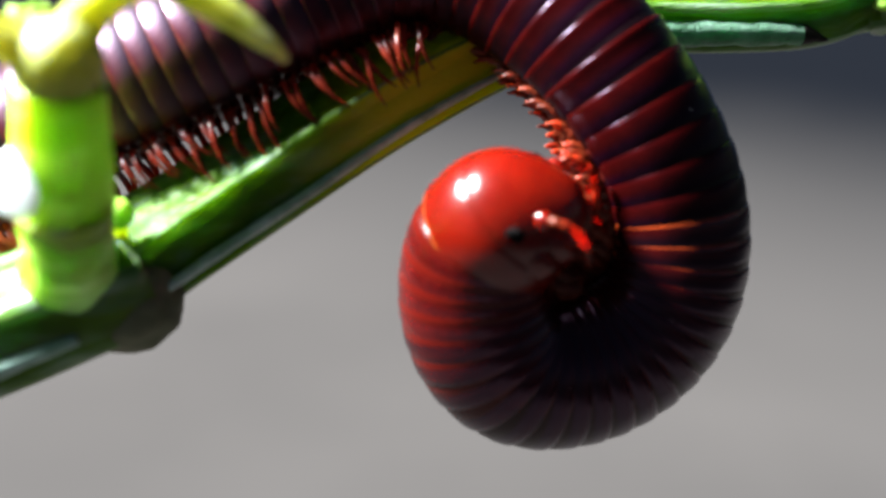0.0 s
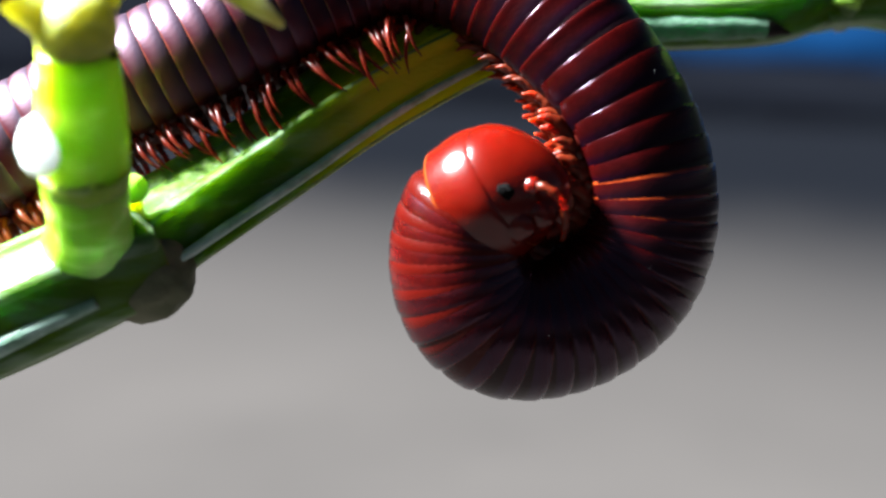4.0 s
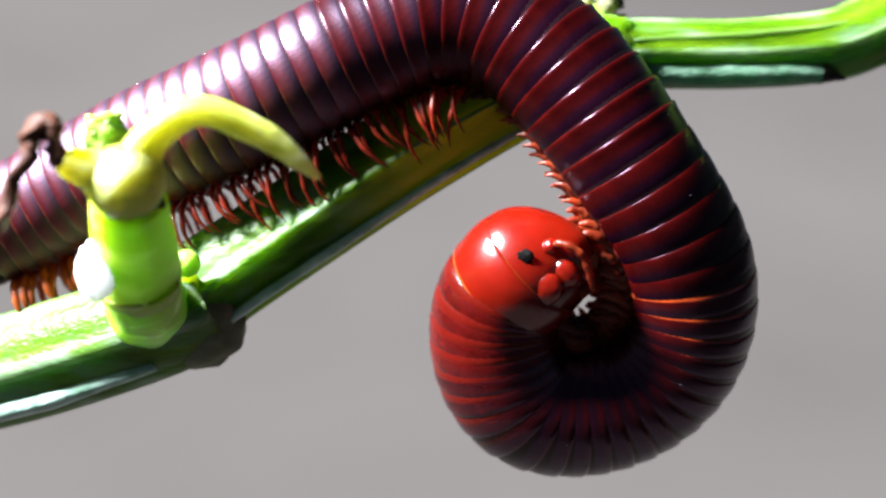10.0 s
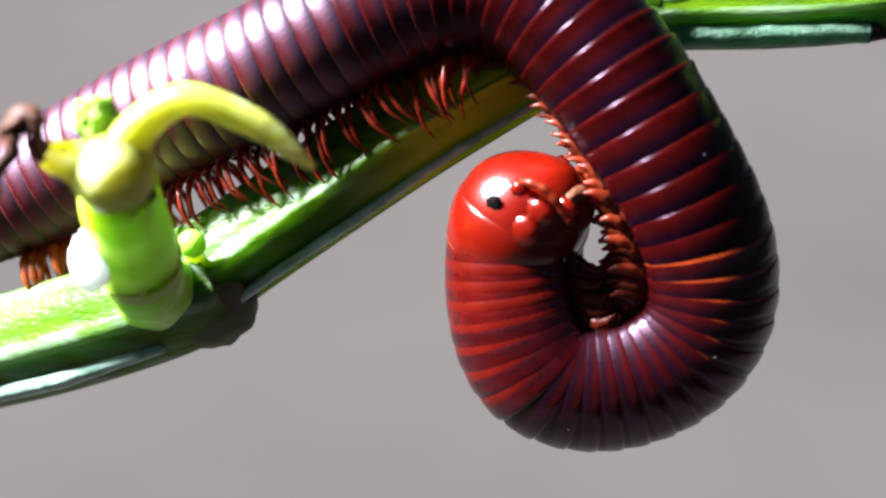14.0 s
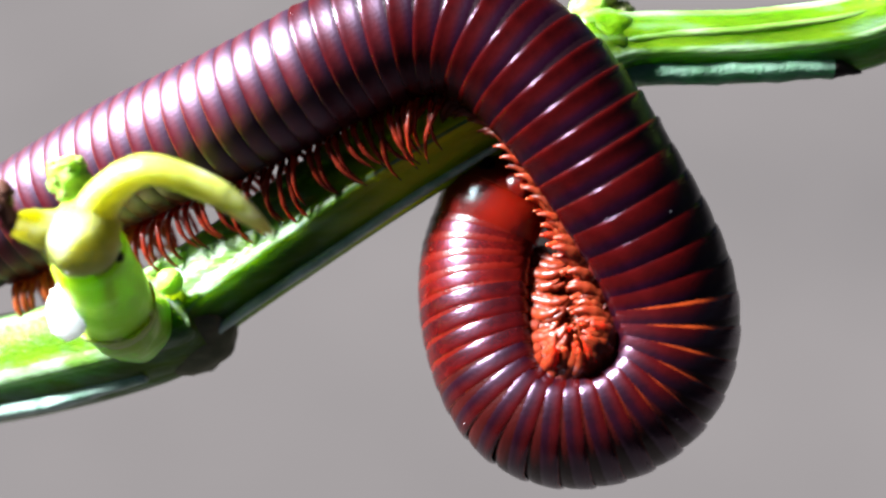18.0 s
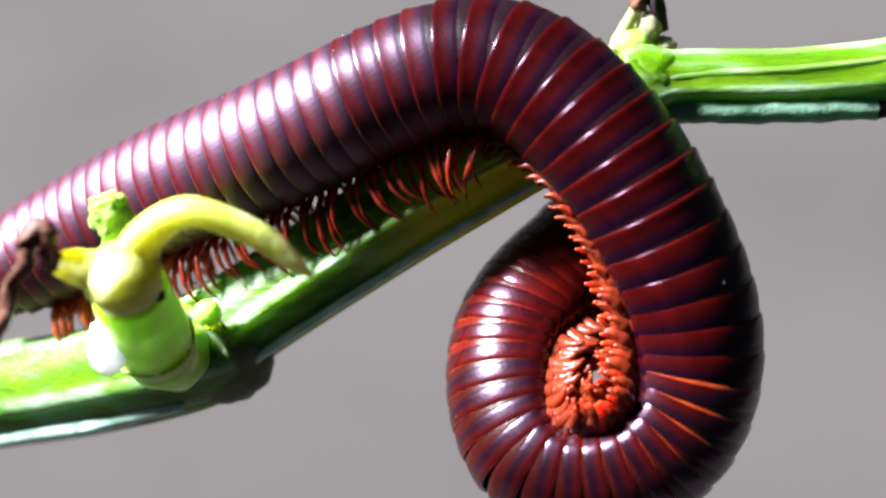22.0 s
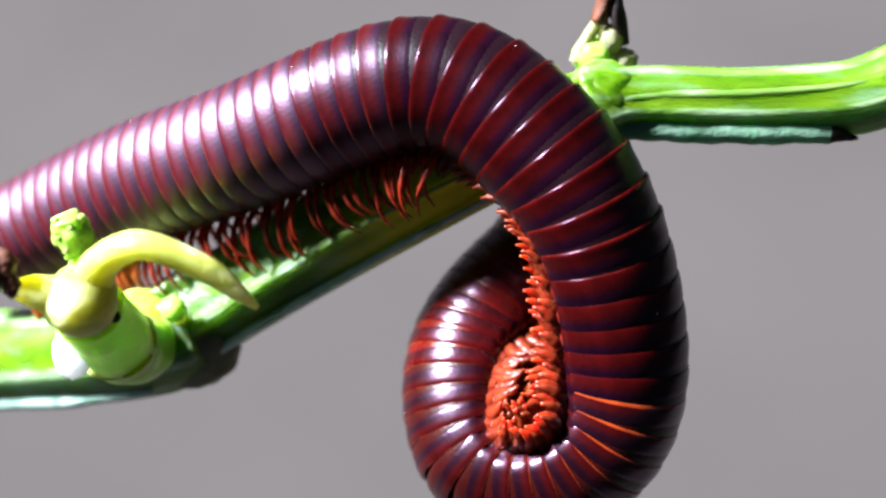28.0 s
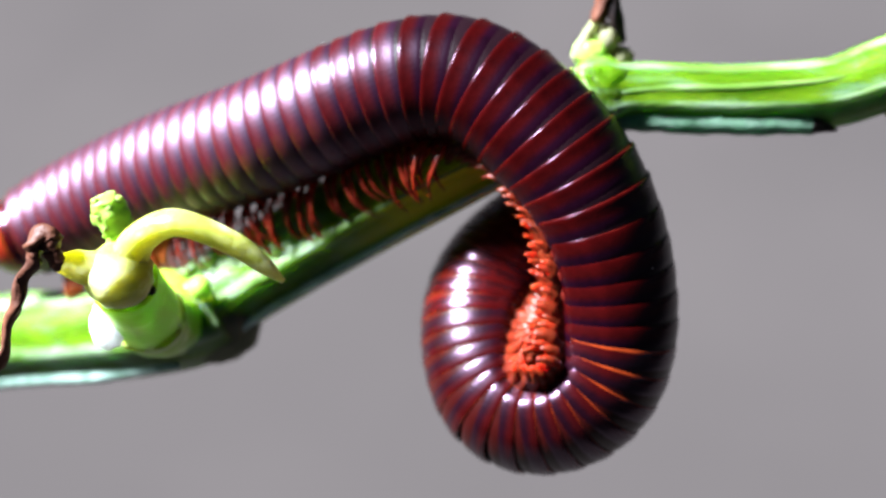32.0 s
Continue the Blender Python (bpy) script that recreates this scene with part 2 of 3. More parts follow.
def painted_fade(m, start, end, colour, along="Y", waver=0.10):
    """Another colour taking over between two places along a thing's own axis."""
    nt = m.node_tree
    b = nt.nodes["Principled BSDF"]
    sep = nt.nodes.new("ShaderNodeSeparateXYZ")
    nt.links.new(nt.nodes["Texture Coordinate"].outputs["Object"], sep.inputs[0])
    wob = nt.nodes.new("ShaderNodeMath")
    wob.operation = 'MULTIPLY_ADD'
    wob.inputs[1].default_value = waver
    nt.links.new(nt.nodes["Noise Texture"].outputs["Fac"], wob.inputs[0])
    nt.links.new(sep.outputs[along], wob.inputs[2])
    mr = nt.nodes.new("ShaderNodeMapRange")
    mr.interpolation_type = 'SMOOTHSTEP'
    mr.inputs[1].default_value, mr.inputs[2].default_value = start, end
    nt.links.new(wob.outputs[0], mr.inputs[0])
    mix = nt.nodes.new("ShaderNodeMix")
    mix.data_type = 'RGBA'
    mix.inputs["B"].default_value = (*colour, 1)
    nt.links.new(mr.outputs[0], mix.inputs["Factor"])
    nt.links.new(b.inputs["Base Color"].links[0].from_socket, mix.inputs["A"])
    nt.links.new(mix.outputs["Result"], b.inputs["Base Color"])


painted_fade(ground_mat, 0.03, 0.34, (0.0028, 0.0030, 0.0040))      # shade painted over the far end
# light coming through the stem near the bend, painted as a yellow-green stretch
stem_backlit = material("backlit stem skin", (0.072, 0.135, 0.0016), 0.38, (0.030, 0.075, 0.001), 700, 0.6, 5000, spec=0.12, sub=0.9,
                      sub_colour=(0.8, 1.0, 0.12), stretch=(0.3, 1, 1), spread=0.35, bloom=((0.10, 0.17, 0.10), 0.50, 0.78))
painted_fade(stem_backlit, 0.0010, 0.0065, (0.30, 0.36, 0.010), "X", 0.003)
painted_fade(stem_backlit, 0.0100, 0.0120, (0.060, 0.12, 0.003), "X", 0.002)
# black ground added round the paving: stands for shade, cuts bounce light
dark_ground_mat = material("added black ground", (0.0028, 0.0030, 0.0040), 0.95, (0.0015, 0.0016, 0.0022), 25, 0.8, 90, detail=5.0, spec=0.0)
blue_mat = material("blue cloth", (0.0022, 0.0135, 0.042), 0.8, (0.0010, 0.005, 0.015), 9, spec=0.0)
pale_mat = material("pale blue cloth", (0.030, 0.040, 0.055), 0.8, (0.018, 0.026, 0.040), 9, spec=0.0)
black_mat = material("dark timber", (0.003, 0.0033, 0.0046), 0.9, (0.0013, 0.0013, 0.002), 20, spec=0.0)


# ---- mesh helpers; all sizes in millimetres ----
def part(name, bm, mats, parent=None, label="", smooth=True):
    me = bpy.data.meshes.new(name)
    bm.normal_update()
    bm.to_mesh(me)
    bm.free()
    for m in (mats if isinstance(mats, (list, tuple)) else [mats]):
        me.materials.append(m)
    if smooth:
        me.polygons.foreach_set("use_smooth", [True] * len(me.polygons))
    ob = new(name, me)
    if parent:
        ob.parent = parent
    if label:
        ob["label"] = label
    return ob


def share(name, me, parent, m=None):
    ob = new(name, me)
    ob.parent = parent
    if m is not None:
        ob.matrix_basis = m
    return ob


def skin(bm, rings, close=True, cap=(True, True), mat=lambda i, j: 0):
    """Bridges rows of points (millimetres), each row a closed loop."""
    rows = [[bm.verts.new(Vector(p) * MM) for p in ring] for ring in rings]
    n = len(rows[0])
    for i in range(len(rows) - 1):
        for j in range(n if close else n - 1):
            f = bm.faces.new((rows[i][j], rows[i][(j + 1) % n], rows[i + 1][(j + 1) % n], rows[i + 1][j]))
            f.material_index = mat(i, j)
    for end, row in ((0, rows[0]), (1, rows[-1])):
        if cap[end]:
            f = bm.faces.new(row if end else row[::-1])
            f.material_index = mat(0 if not end else len(rows) - 2, 0)
    return rows


def spline(pts, n):
    """Catmull-Rom through pts, n samples."""
    pts = [Vector(p) for p in pts]
    ext = [2 * pts[0] - pts[1]] + pts + [2 * pts[-1] - pts[-2]]
    out = []
    for k in range(n):
        u = k / (n - 1) * (len(pts) - 1)
        i = min(int(u), len(pts) - 2)
        x = u - i
        p0, p1, p2, p3 = ext[i:i + 4]
        out.append(0.5 * (2 * p1 + (p2 - p0) * x + (2 * p0 - 5 * p1 + 4 * p2 - p3) * x * x + (3 * p1 - p0 - 3 * p2 + p3) * x ** 3))
    return out


def tube(bm, pts, radii, n=20, seg=12, shape=None, mat=lambda i, j: 0, twist=0.0, up=(0, 0, 1)):
    """A tube along a spline with radii given at even steps; shape(angle, u) scales the radius."""
    line = spline(pts, n)
    rings = []
    for i, p in enumerate(line):
        t = (line[min(i + 1, n - 1)] - line[max(i - 1, 0)]).normalized()
        s = t.cross(Vector(up)).normalized()
        v = s.cross(t)
        u = i / (n - 1)
        r = float(np.interp(u, np.linspace(0, 1, len(radii)), radii))
        ring = []
        for j in range(seg):
            g = 2 * math.pi * j / seg + twist
            k = r * (shape(g, u) if shape else 1.0)
            ring.append(p + (math.cos(g) * s + math.sin(g) * v) * k)
        rings.append(ring)
    have = len(bm.faces)
    skin(bm, rings, mat=mat)
    bm.faces.ensure_lookup_table()
    bmesh.ops.reverse_faces(bm, faces=bm.faces[have:])      # outwards
    return line


def blob(bm, centre, size, rough=0.06, freq=0.8, sub=3, turn=None):
    """A lumpy ball, sizes in millimetres."""
    made = bmesh.ops.create_icosphere(bm, subdivisions=sub, radius=1.0)["verts"]
    for v in made:
        k = 1 + rough * noise.noise(v.co * 2.3 * freq + Vector(centre))
        p = Vector((v.co.x * size[0], v.co.y * size[1], v.co.z * size[2])) * k
        if turn:
            p = turn @ p
        v.co = (p + Vector(centre)) * MM


# ---- ground and distance ----
TILT = pose(0, 0, 0, -33, 0, 0)   # the plant leans; its things are built upright and tipped by this

bm = bmesh.new()
bmesh.ops.create_grid(bm, x_segments=8, y_segments=8, size=60)
ground = part("ground", bm, dark_ground_mat)
ground.location = (0, 0, -0.1245)
tagged(ground, "near-black ground added round grey concrete paving in place of shade", "ground", kind="structure")


def bar(name, mats, at, size, turn, label, category):
    bm = bmesh.new()
    bmesh.ops.create_cube(bm, size=1.0)
    bmesh.ops.scale(bm, verts=bm.verts, vec=size)
    bmesh.ops.bevel(bm, geom=bm.edges[:], offset=min(size) * 0.12, segments=2, affect='EDGES')
    ob = part(name, bm, mats, smooth=False)
    ob.matrix_world = Matrix.Translation(at) @ Euler((0, 0, radians(turn))).to_matrix().to_4x4()
    return tagged(ob, label, category)


slab = bar("pavement", ground_mat, (-0.084, 0.338, -0.1125), (0.90, 0.94, 0.025), -36.87, "plain smooth grey concrete paving", "paving")
tagged(slab, "plain smooth grey concrete paving", "paving", kind="structure")
bar("dark_beam", black_mat, (0.30, 0.79, -0.107), (1.3, 0.20, 0.035), -42, "dark blurred beam lying on the grey ground", "beam")
cloth = new("blue_cloth_roll")
cloth.matrix_world = Matrix.Translation((0.56, 0.86, -0.090)) @ Euler((0, 0, radians(-38))).to_matrix().to_4x4()
tagged(cloth, "crumpled blue cloth roll with a pale fold behind a dark beam", "cloth roll")
for y, z, r, mats in ((0.0, 0.0, 0.034, blue_mat), (0.06, 0.012, 0.034, blue_mat), (0.10, 0.050, 0.026, pale_mat)):
    bm = bmesh.new()
    tube(bm, [(-330, y / MM, z / MM - 6), (-80, y / MM + 12, z / MM), (120, y / MM - 9, z / MM + 6), (330, y / MM, z / MM)], [r / MM * 0.5, r / MM * 1.1, r / MM * 0.9, r / MM * 0.6], 24, 24,
         lambda g, u: 1 + 0.14 * math.sin(3 * g + 9 * u) + 0.08 * math.sin(5 * g - 21 * u))
    part("fold", bm, mats, cloth, "pale blue-grey fold" if mats == pale_mat else "")

# ---- plant: a zigzag stem with nodes ----
stem = new("stem")
stem.matrix_world = TILT
tagged(stem, "green ridged plant stem with swollen scarred nodes", "plant stem")


def rib_shape(depth, phase, back=0.0):
    return lambda g, u: 1 + depth * (max(0.0, math.cos(5 * g + phase)) ** 2 - 0.4) + 0.025 * math.sin(9 * u + 2 * g) + back * max(0.0, math.cos(g - 2.3)) ** 2


def rib_faces(phase, seg, crest):
    return lambda i, j: 1 if math.cos(5 * 2 * math.pi * (j + 0.5) / seg + phase) > crest else 0


def internode(pts, radii, n=44, seg=90, depth=0.16, phase=0.0, back=0.0, crest=0.72, flesh=stem_mat):
    bm = bmesh.new()
    tube(bm, pts, radii, n, seg, rib_shape(depth, phase, back), rib_faces(phase, seg, crest))
    return part("internode", bm, [flesh, stem_pale], stem, "green internode with pale ribs")


internode([(-70, 20, -22), (-34, 10.8, -11.2), (-22, 7.4, -7.6), (-14, 4.6, -5.7), (-8.6, 2.7, -4.15), (-6.4, 2.8, -3.1)],
          [2.6, 2.6, 2.6, 2.55, 2.5, 2.35], 48, 90, 0.09, 0.9)
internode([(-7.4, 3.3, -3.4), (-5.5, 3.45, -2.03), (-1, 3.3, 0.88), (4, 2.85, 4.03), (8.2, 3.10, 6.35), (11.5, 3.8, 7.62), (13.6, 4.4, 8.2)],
          [2.3, 2.15, 2.1, 2.1, 2.1, 1.85, 1.2], 44, 90, 0.19, 0.3, 0.3, 0.985, stem_backlit)
internode([(11.9, 3.9, 7.9), (14.5, 4.7, 8.35), (19.5, 4.9, 8.35), (24.0, 5.1, 8.7), (26.3, 5.2, 9.5), (27.8, 5.2, 10.0)],
          [1.95, 1.72, 1.65, 1.7, 1.85, 2.0], 44, 90, 0.10, 0.6)
internode([(26.9, 5.2, 9.7), (29.6, 5.3, 9.7), (38, 6, 9.6), (75, 9, 13.0)], [2.0, 1.8, 1.7, 1.7], 30, 90, 0.17, 0.2)

# waxy raised ribs along the underside
for k, (pts, off, radii) in enumerate((([(-6.2, 3.2, -2.55), (-5.0, 3.4, -1.68), (-1, 3.3, 0.88), (4, 2.85, 4.03), (8.2, 3.10, 6.35), (11.0, 3.6, 7.45)], (0.95, -1.30, -1.58), [0.18, 0.24, 0.24, 0.20, 0.14, 0.08]),
                        ([(-34, 10.8, -11.2), (-22, 7.4, -7.6), (-14, 4.6, -5.6), (-8.8, 2.8, -4.1)], (0.30, -1.6, -1.92), [0.5, 0.5, 0.5, 0.25]),
                        ([(13.6, 4.4, 8.3), (16.0, 4.8, 8.4), (20.0, 4.9, 8.4), (24.0, 5.1, 8.7), (26.6, 5.2, 9.5)], (0.0, -0.70, 1.28), [0.14, 0.24, 0.22, 0.24, 0.12]),
                        ([(13.8, 4.4, 8.0), (16.0, 4.8, 8.2), (20.0, 4.9, 8.4), (24.0, 5.1, 8.85), (26.4, 5.2, 9.6)], (0.0, -1.36, 0.66), [0.20, 0.24, 0.18, 0.14, 0.08]))):
    bm = bmesh.new()
    tube(bm, [Vector(p) + Vector(off) for p in pts], radii, 40, 12, lambda g, u: 1 + 0.05 * math.sin(23 * u + g) + 0.03 * math.sin(57 * u))
    part("rib", bm, wax_sheen_mat if k < 2 else stem_pale, stem, "pale waxy raised rib")

# nodes
bm = bmesh.new()
blob(bm, (-6.9, 3.0, -4.3), (2.35, 2.2, 2.05), 0.10, 1.2, sub=4)
part("node", bm, scar_mat, stem, "greyish scarred node of the stem")
bm = bmesh.new()
blob(bm, (12.9, 4.4, 8.4), (1.9, 1.9, 1.85), 0.10, 1.2, sub=4)
part("node", bm, stem_mat, stem)
bm = bmesh.new()
blob(bm, (28.0, 5.1, 9.8), (1.3, 2.0, 2.0), 0.12, 1.2, sub=4)
part("node", bm, stem_pale, stem)
# a rib that ends in a dark withered point
bm = bmesh.new()
tube(bm, [(13.2, 3.4, 7.35), (16.0, 3.75, 7.22), (20.0, 3.9, 7.2), (23.2, 4.1, 7.2), (24.6, 4.2, 6.95)], [0.5, 0.6, 0.6, 0.5, 0.06], 30, 12,
     shape=lambda g, u: 1 + 0.06 * math.sin(31 * u + 2 * g) + 0.05 * math.sin(67 * u - g),
     mat=lambda i, j: 1 if i > 21 else 0)
part("ridge", bm, [ridge_mat, black_brown], stem, "pale ridge ending in a dark withered point")

# withered bud at the far node
dead = new("withered_bud")
dead.matrix_world = TILT
tagged(dead, "cream withered bud with a dark brown dry tip on the stem", "flower bud")
for at, size in (((12.4, 5.9, 10.2), (0.95, 0.9, 0.95)), ((13.9, 6.0, 10.0), (0.6, 0.6, 0.6)), ((13.2, 5.8, 11.0), (0.6, 0.6, 0.7))):
    bm = bmesh.new()
    blob(bm, at, size, 0.25, 1.6)
    part("scale_leaf", bm, cream_mat if size[0] < 0.9 else lip_mat, dead)
bm = bmesh.new()
tube(bm, [(11.6, 5.6, 9.9), (12.1, 5.6, 11.0), (12.8, 5.7, 12.2)], [0.3, 0.32, 0.3], 12, 9)
part("husk", bm, cream_mat, dead, "pale straw-coloured dry husk")
bm = bmesh.new()
tube(bm, [(12.6, 5.7, 11.8), (12.9, 5.7, 12.8), (13.2, 5.6, 14.2), (13.1, 5.5, 16.0)], [0.42, 0.38, 0.35, 0.1], 14, 9, shape=lambda g, u: 1 + 0.25 * math.sin(3 * g + 9 * u))
part("dry_tip", bm, brown_mat, dead, "brown dry tip")
bm = bmesh.new()
tube(bm, [(13.9, 5.8, 10.8), (13.5, 5.7, 12.0), (13.4, 5.6, 13.6), (13.5, 5.5, 15.5)], [0.22, 0.38, 0.3, 0.1], 14, 9, shape=lambda g, u: 1 + 0.25 * math.sin(3 * g + 7 * u))
part("dry_tip", bm, black_brown, dead, "blackened dry tip")

# buds at the last node
last = new("node_buds")
last.matrix_world = TILT
tagged(last, "pale yellow-green side buds at a stem node", "flower bud")
for pts, radii in (([(27.1, 4.7, 9.6), (27.3, 4.4, 10.6), (27.7, 4.2, 11.6), (28.0, 4.1, 12.5)], [0.7, 0.92, 0.75, 0.1]),
                   ([(27.6, 4.0, 8.2), (27.9, 3.7, 9.2), (28.3, 3.5, 10.2), (28.7, 3.5, 11.2)], [0.7, 1.05, 0.9, 0.12]),
                   ([(28.8, 4.7, 10.0), (29.2, 4.4, 10.9), (29.8, 4.1, 11.8), (30.3, 3.9, 12.4)], [0.6, 0.82, 0.65, 0.1]),
                   ([(28.6, 3.6, 9.2), (29.3, 3.4, 9.9), (29.8, 3.4, 10.5)], [0.5, 0.65, 0.12])):
    bm = bmesh.new()
    tube(bm, pts, radii, 20, 20, shape=lambda g, u: 1 + 0.08 * math.sin(4 * g + 6 * u) + 0.06 * math.sin(3 * g - 13 * u))
    part("bud", bm, lip_mat if radii[1] > 0.85 else yellow_mat, last)

# ---- bud on its stalk ----
stalk = new("flower_stalk")
stalk.matrix_world = TILT
tagged(stalk, "bright green fleshy flower stalk with a yellow hooked bract", "flower bud")


def knobbly(amount, k):
    return lambda g, u: 1 + amount * math.sin(k * g + 5 * u) + amount * 0.6 * math.sin(2 * g - 11 * u)


bm = bmesh.new()
tube(bm, [(-8.9, 2.6, -3.5), (-8.7, 1.2, -3.45), (-8.5, -0.6, -3.15), (-8.45, -2.0, -2.65), (-8.40, -3.1, -1.85)], [2.3, 1.9, 1.62, 1.66, 1.70], 28, 40, knobbly(0.025, 7))
part("stalk_base", bm, sheath_mat, stalk, "green sheathing base of the stalk")
bm = bmesh.new()
rows = []
way = Vector((0.05, -5.6, 4.3)).normalized()
side = way.cross(Vector((0, 0, 1))).normalized()
over = side.cross(way)
for along, r, wave in ((-0.6, 1.62, 0.0), (-0.2, 1.72, 0.010), (0.15, 1.78, 0.02), (0.42, 1.82, 0.05), (0.38, 1.76, 0.05), (0.15, 1.6, 0.0)):
    row = []
    for j in range(48):
        g = 2 * math.pi * j / 48
        k = r * (1 + wave * (math.sin(5 * g + 1) + 0.6 * math.sin(11 * g)))
        row.append(Vector((-8.42, -2.9, -2.08)) + way * along + (math.cos(g) * side + math.sin(g) * over) * k)
    rows.append(row)
skin(bm, rows)
bmesh.ops.reverse_faces(bm, faces=bm.faces)
part("collar", bm, sheath_mat, stalk, "pale green frilled collar round the stalk")
bm = bmesh.new()
tube(bm, [(-8.42, -2.8, -2.15), (-8.3, -4.2, -1.1), (-8.2, -6.0, 0.3), (-8.1, -7.0, 1.1)], [1.72, 1.68, 1.6, 1.5], 20, 32, knobbly(0.02, 4))
part("upper_stalk", bm, bud_mat, stalk)
bm = bmesh.new()
blob(bm, (-8.06, -7.7, 1.6), (1.55, 1.5, 1.5), 0.10, 1.0)
part("bud", bm, yellow_mat, stalk, "yellow-green round bud")
bm = bmesh.new()
blob(bm, (-6.85, -7.1, 0.75), (0.26, 0.3, 0.26), 0.2, 1.5, sub=2)
part("spot", bm, black_brown, stalk, "small black spot on the bud")
bm = bmesh.new()
tube(bm, [(-7.8, -7.7, 2.0), (-6.95, -7.75, 3.4), (-5.1, -8.2, 4.25), (-2.75, -7.8, 3.3), (-1.4, -7.6, 2.3), (-0.6, -7.5, 1.6)],
     [0.95, 0.72, 0.62, 0.55, 0.38, 0.12], 30, 16, knobbly(0.05, 3))
part("bract", bm, yellow_mat, stalk, "hooked yellow pointed bract")
bm = bmesh.new()
tube(bm, [(-8.8, -5.0, 2.2), (-9.0, -4.9, 2.9), (-9.3, -5.1, 3.8), (-9.5, -5.3, 4.5)], [0.62, 0.74, 0.84, 0.60], 24, 24, lambda g, u: 1 + 0.09 * math.sin(4 * g + 9 * u) + 0.07 * math.sin(3 * g - 21 * u))
for k in range(14):
    a = 2.4 * k
    blob(bm, (-9.35 + 0.56 * math.cos(a), -5.15 + 0.56 * math.sin(a), 2.9 + 0.12 * k), (0.22, 0.22, 0.20), 0.5, 2.0, sub=2)
part("side_bud", bm, lip_mat, stalk, "rough pale green side bud")
bm = bmesh.new()
tube(bm, [(-8.6, -7.7, 1.8), (-9.6, -8.3, 2.1), (-10.3, -8.8, 2.4)], [0.95, 0.75, 0.45], 12, 14, knobbly(0.06, 3))
part("nub", bm, yellow_mat, stalk, "yellowish nub")
bm = bmesh.new()
blob(bm, (-10.35, -8.85, 2.45), (0.42, 0.42, 0.45), 0.3, 1.5)
part("withered_end", bm, brown_mat, stalk, "brown withered end of the nub")
bm = bmesh.new()
tube(bm, [(-10.3, -8.8, 2.5), (-10.6, -9.0, 3.0), (-10.5, -8.9, 3.6), (-10.9, -9.0, 3.75), (-11.3, -9.1, 3.3), (-11.4, -9.0, 2.5), (-12.0, -9.0, 1.6), (-12.35, -9.1, 0.4),
          (-12.9, -9.0, -0.6), (-13.15, -9.0, -1.9), (-13.9, -9.0, -2.8), (-14.3, -9.1, -3.7)],
     [0.42, 0.36, 0.40, 0.34, 0.40, 0.36, 0.26, 0.30, 0.20, 0.26, 0.32, 0.16], 70, 10, lambda g, u: 1 + 0.22 * math.sin(3 * g + 14 * u) + 0.2 * math.sin(41 * u + 2 * g))
part("dry_tendril", bm, brown_mat, stalk, "dangling dry brown tendril")

small = new("small_bud")
small.matrix_world = TILT
tagged(small, "tiny round yellow-green bud at the stem node", "flower bud")
bm = bmesh.new()
blob(bm, (-6.85, 0.3, -1.45), (0.62, 0.62, 0.62), 0.1, 1.5)
part("ball", bm, lip_mat, small)
bm = bmesh.new()
tube(bm, [(-6.9, 1.6, -2.6), (-6.9, 0.9, -2.0), (-6.85, 0.4, -1.5)], [0.5, 0.4, 0.4], 8, 10)
part("stub", bm, bud_mat, small)

fluff = new("white_fluff")
fluff.matrix_world = TILT
tagged(fluff, "small white fluffy egg-shaped lump stuck to the stalk", "insect egg")
bm = bmesh.new()
blob(bm, (-9.75, -5.0, -1.75), (0.85, 0.80, 1.22), 0.13, 2.4, sub=4)
part("lump", bm, white_mat, fluff)
bm = bmesh.new()
for at in ((-9.7, -4.9, -0.55), (-10.0, -4.9, -0.65), (-9.5, -4.9, -0.4), (-9.3, -5.0, -0.6)):
    blob(bm, at, (0.2, 0.2, 0.18), 0.3, 2.0, sub=2)
part("tuft", bm, white_mat, fluff)

# ---- millipede ----
AXIS = [
    (-18.46, 5.19, -0.60),
    (-13.82, 5.51, 1.57),
    (-9.22, 3.98, 3.95),
    (-3.92, 2.59, 5.79),
    (1.36, 1.91, 8.43),
    (6.26, 1.66, 10.10),
    (10.35, 0.42, 7.15),
    (13.00, -0.14, 3.13),
    (14.95, 0.47, -1.58),
    (14.90, 0.96, -5.89),
    (12.10, 1.21, -8.51),
    (7.78, 1.58, -8.84),
    (6.27, 2.23, -5.21),
    (6.77, 2.85, -1.76),
    (9.13, 3.29, 0.17),
]
FIXED = 7          # axis points from here on sway with the coil
SWING = [(-0.00, -0.00, -0.09), (0.07, 0.00, -0.04), (0.10, -0.00, 0.01), (0.05, 0.00, 0.02), (-0.01, -0.05, 0.02), (0.00, -0.19, 0.03), (-0.02, -0.40, 0.08), (-0.43, -0.69, -0.32)]
LIFT = [(-0.17, 0.00, 0.62), (-0.23, 0.01, 0.40), (-0.03, -0.02, 0.21), (-0.01, 0.01, 0.04), (-0.06, 0.00, -0.08), (-0.07, 0.02, -0.15), (0.01, -0.00, -0.28), (0.02, 0.03, -0.46)]
REACH = [(-0.05, -0.02, 0.29), (-0.20, 0.02, 0.19), (-0.02, -0.01, 0.19), (-0.07, 0.00, 0.17), (-0.11, 0.01, 0.18), (-0.03, 0.00, 0.38), (0.21, -0.01, 0.69), (0.00, -0.07, 0.23)]
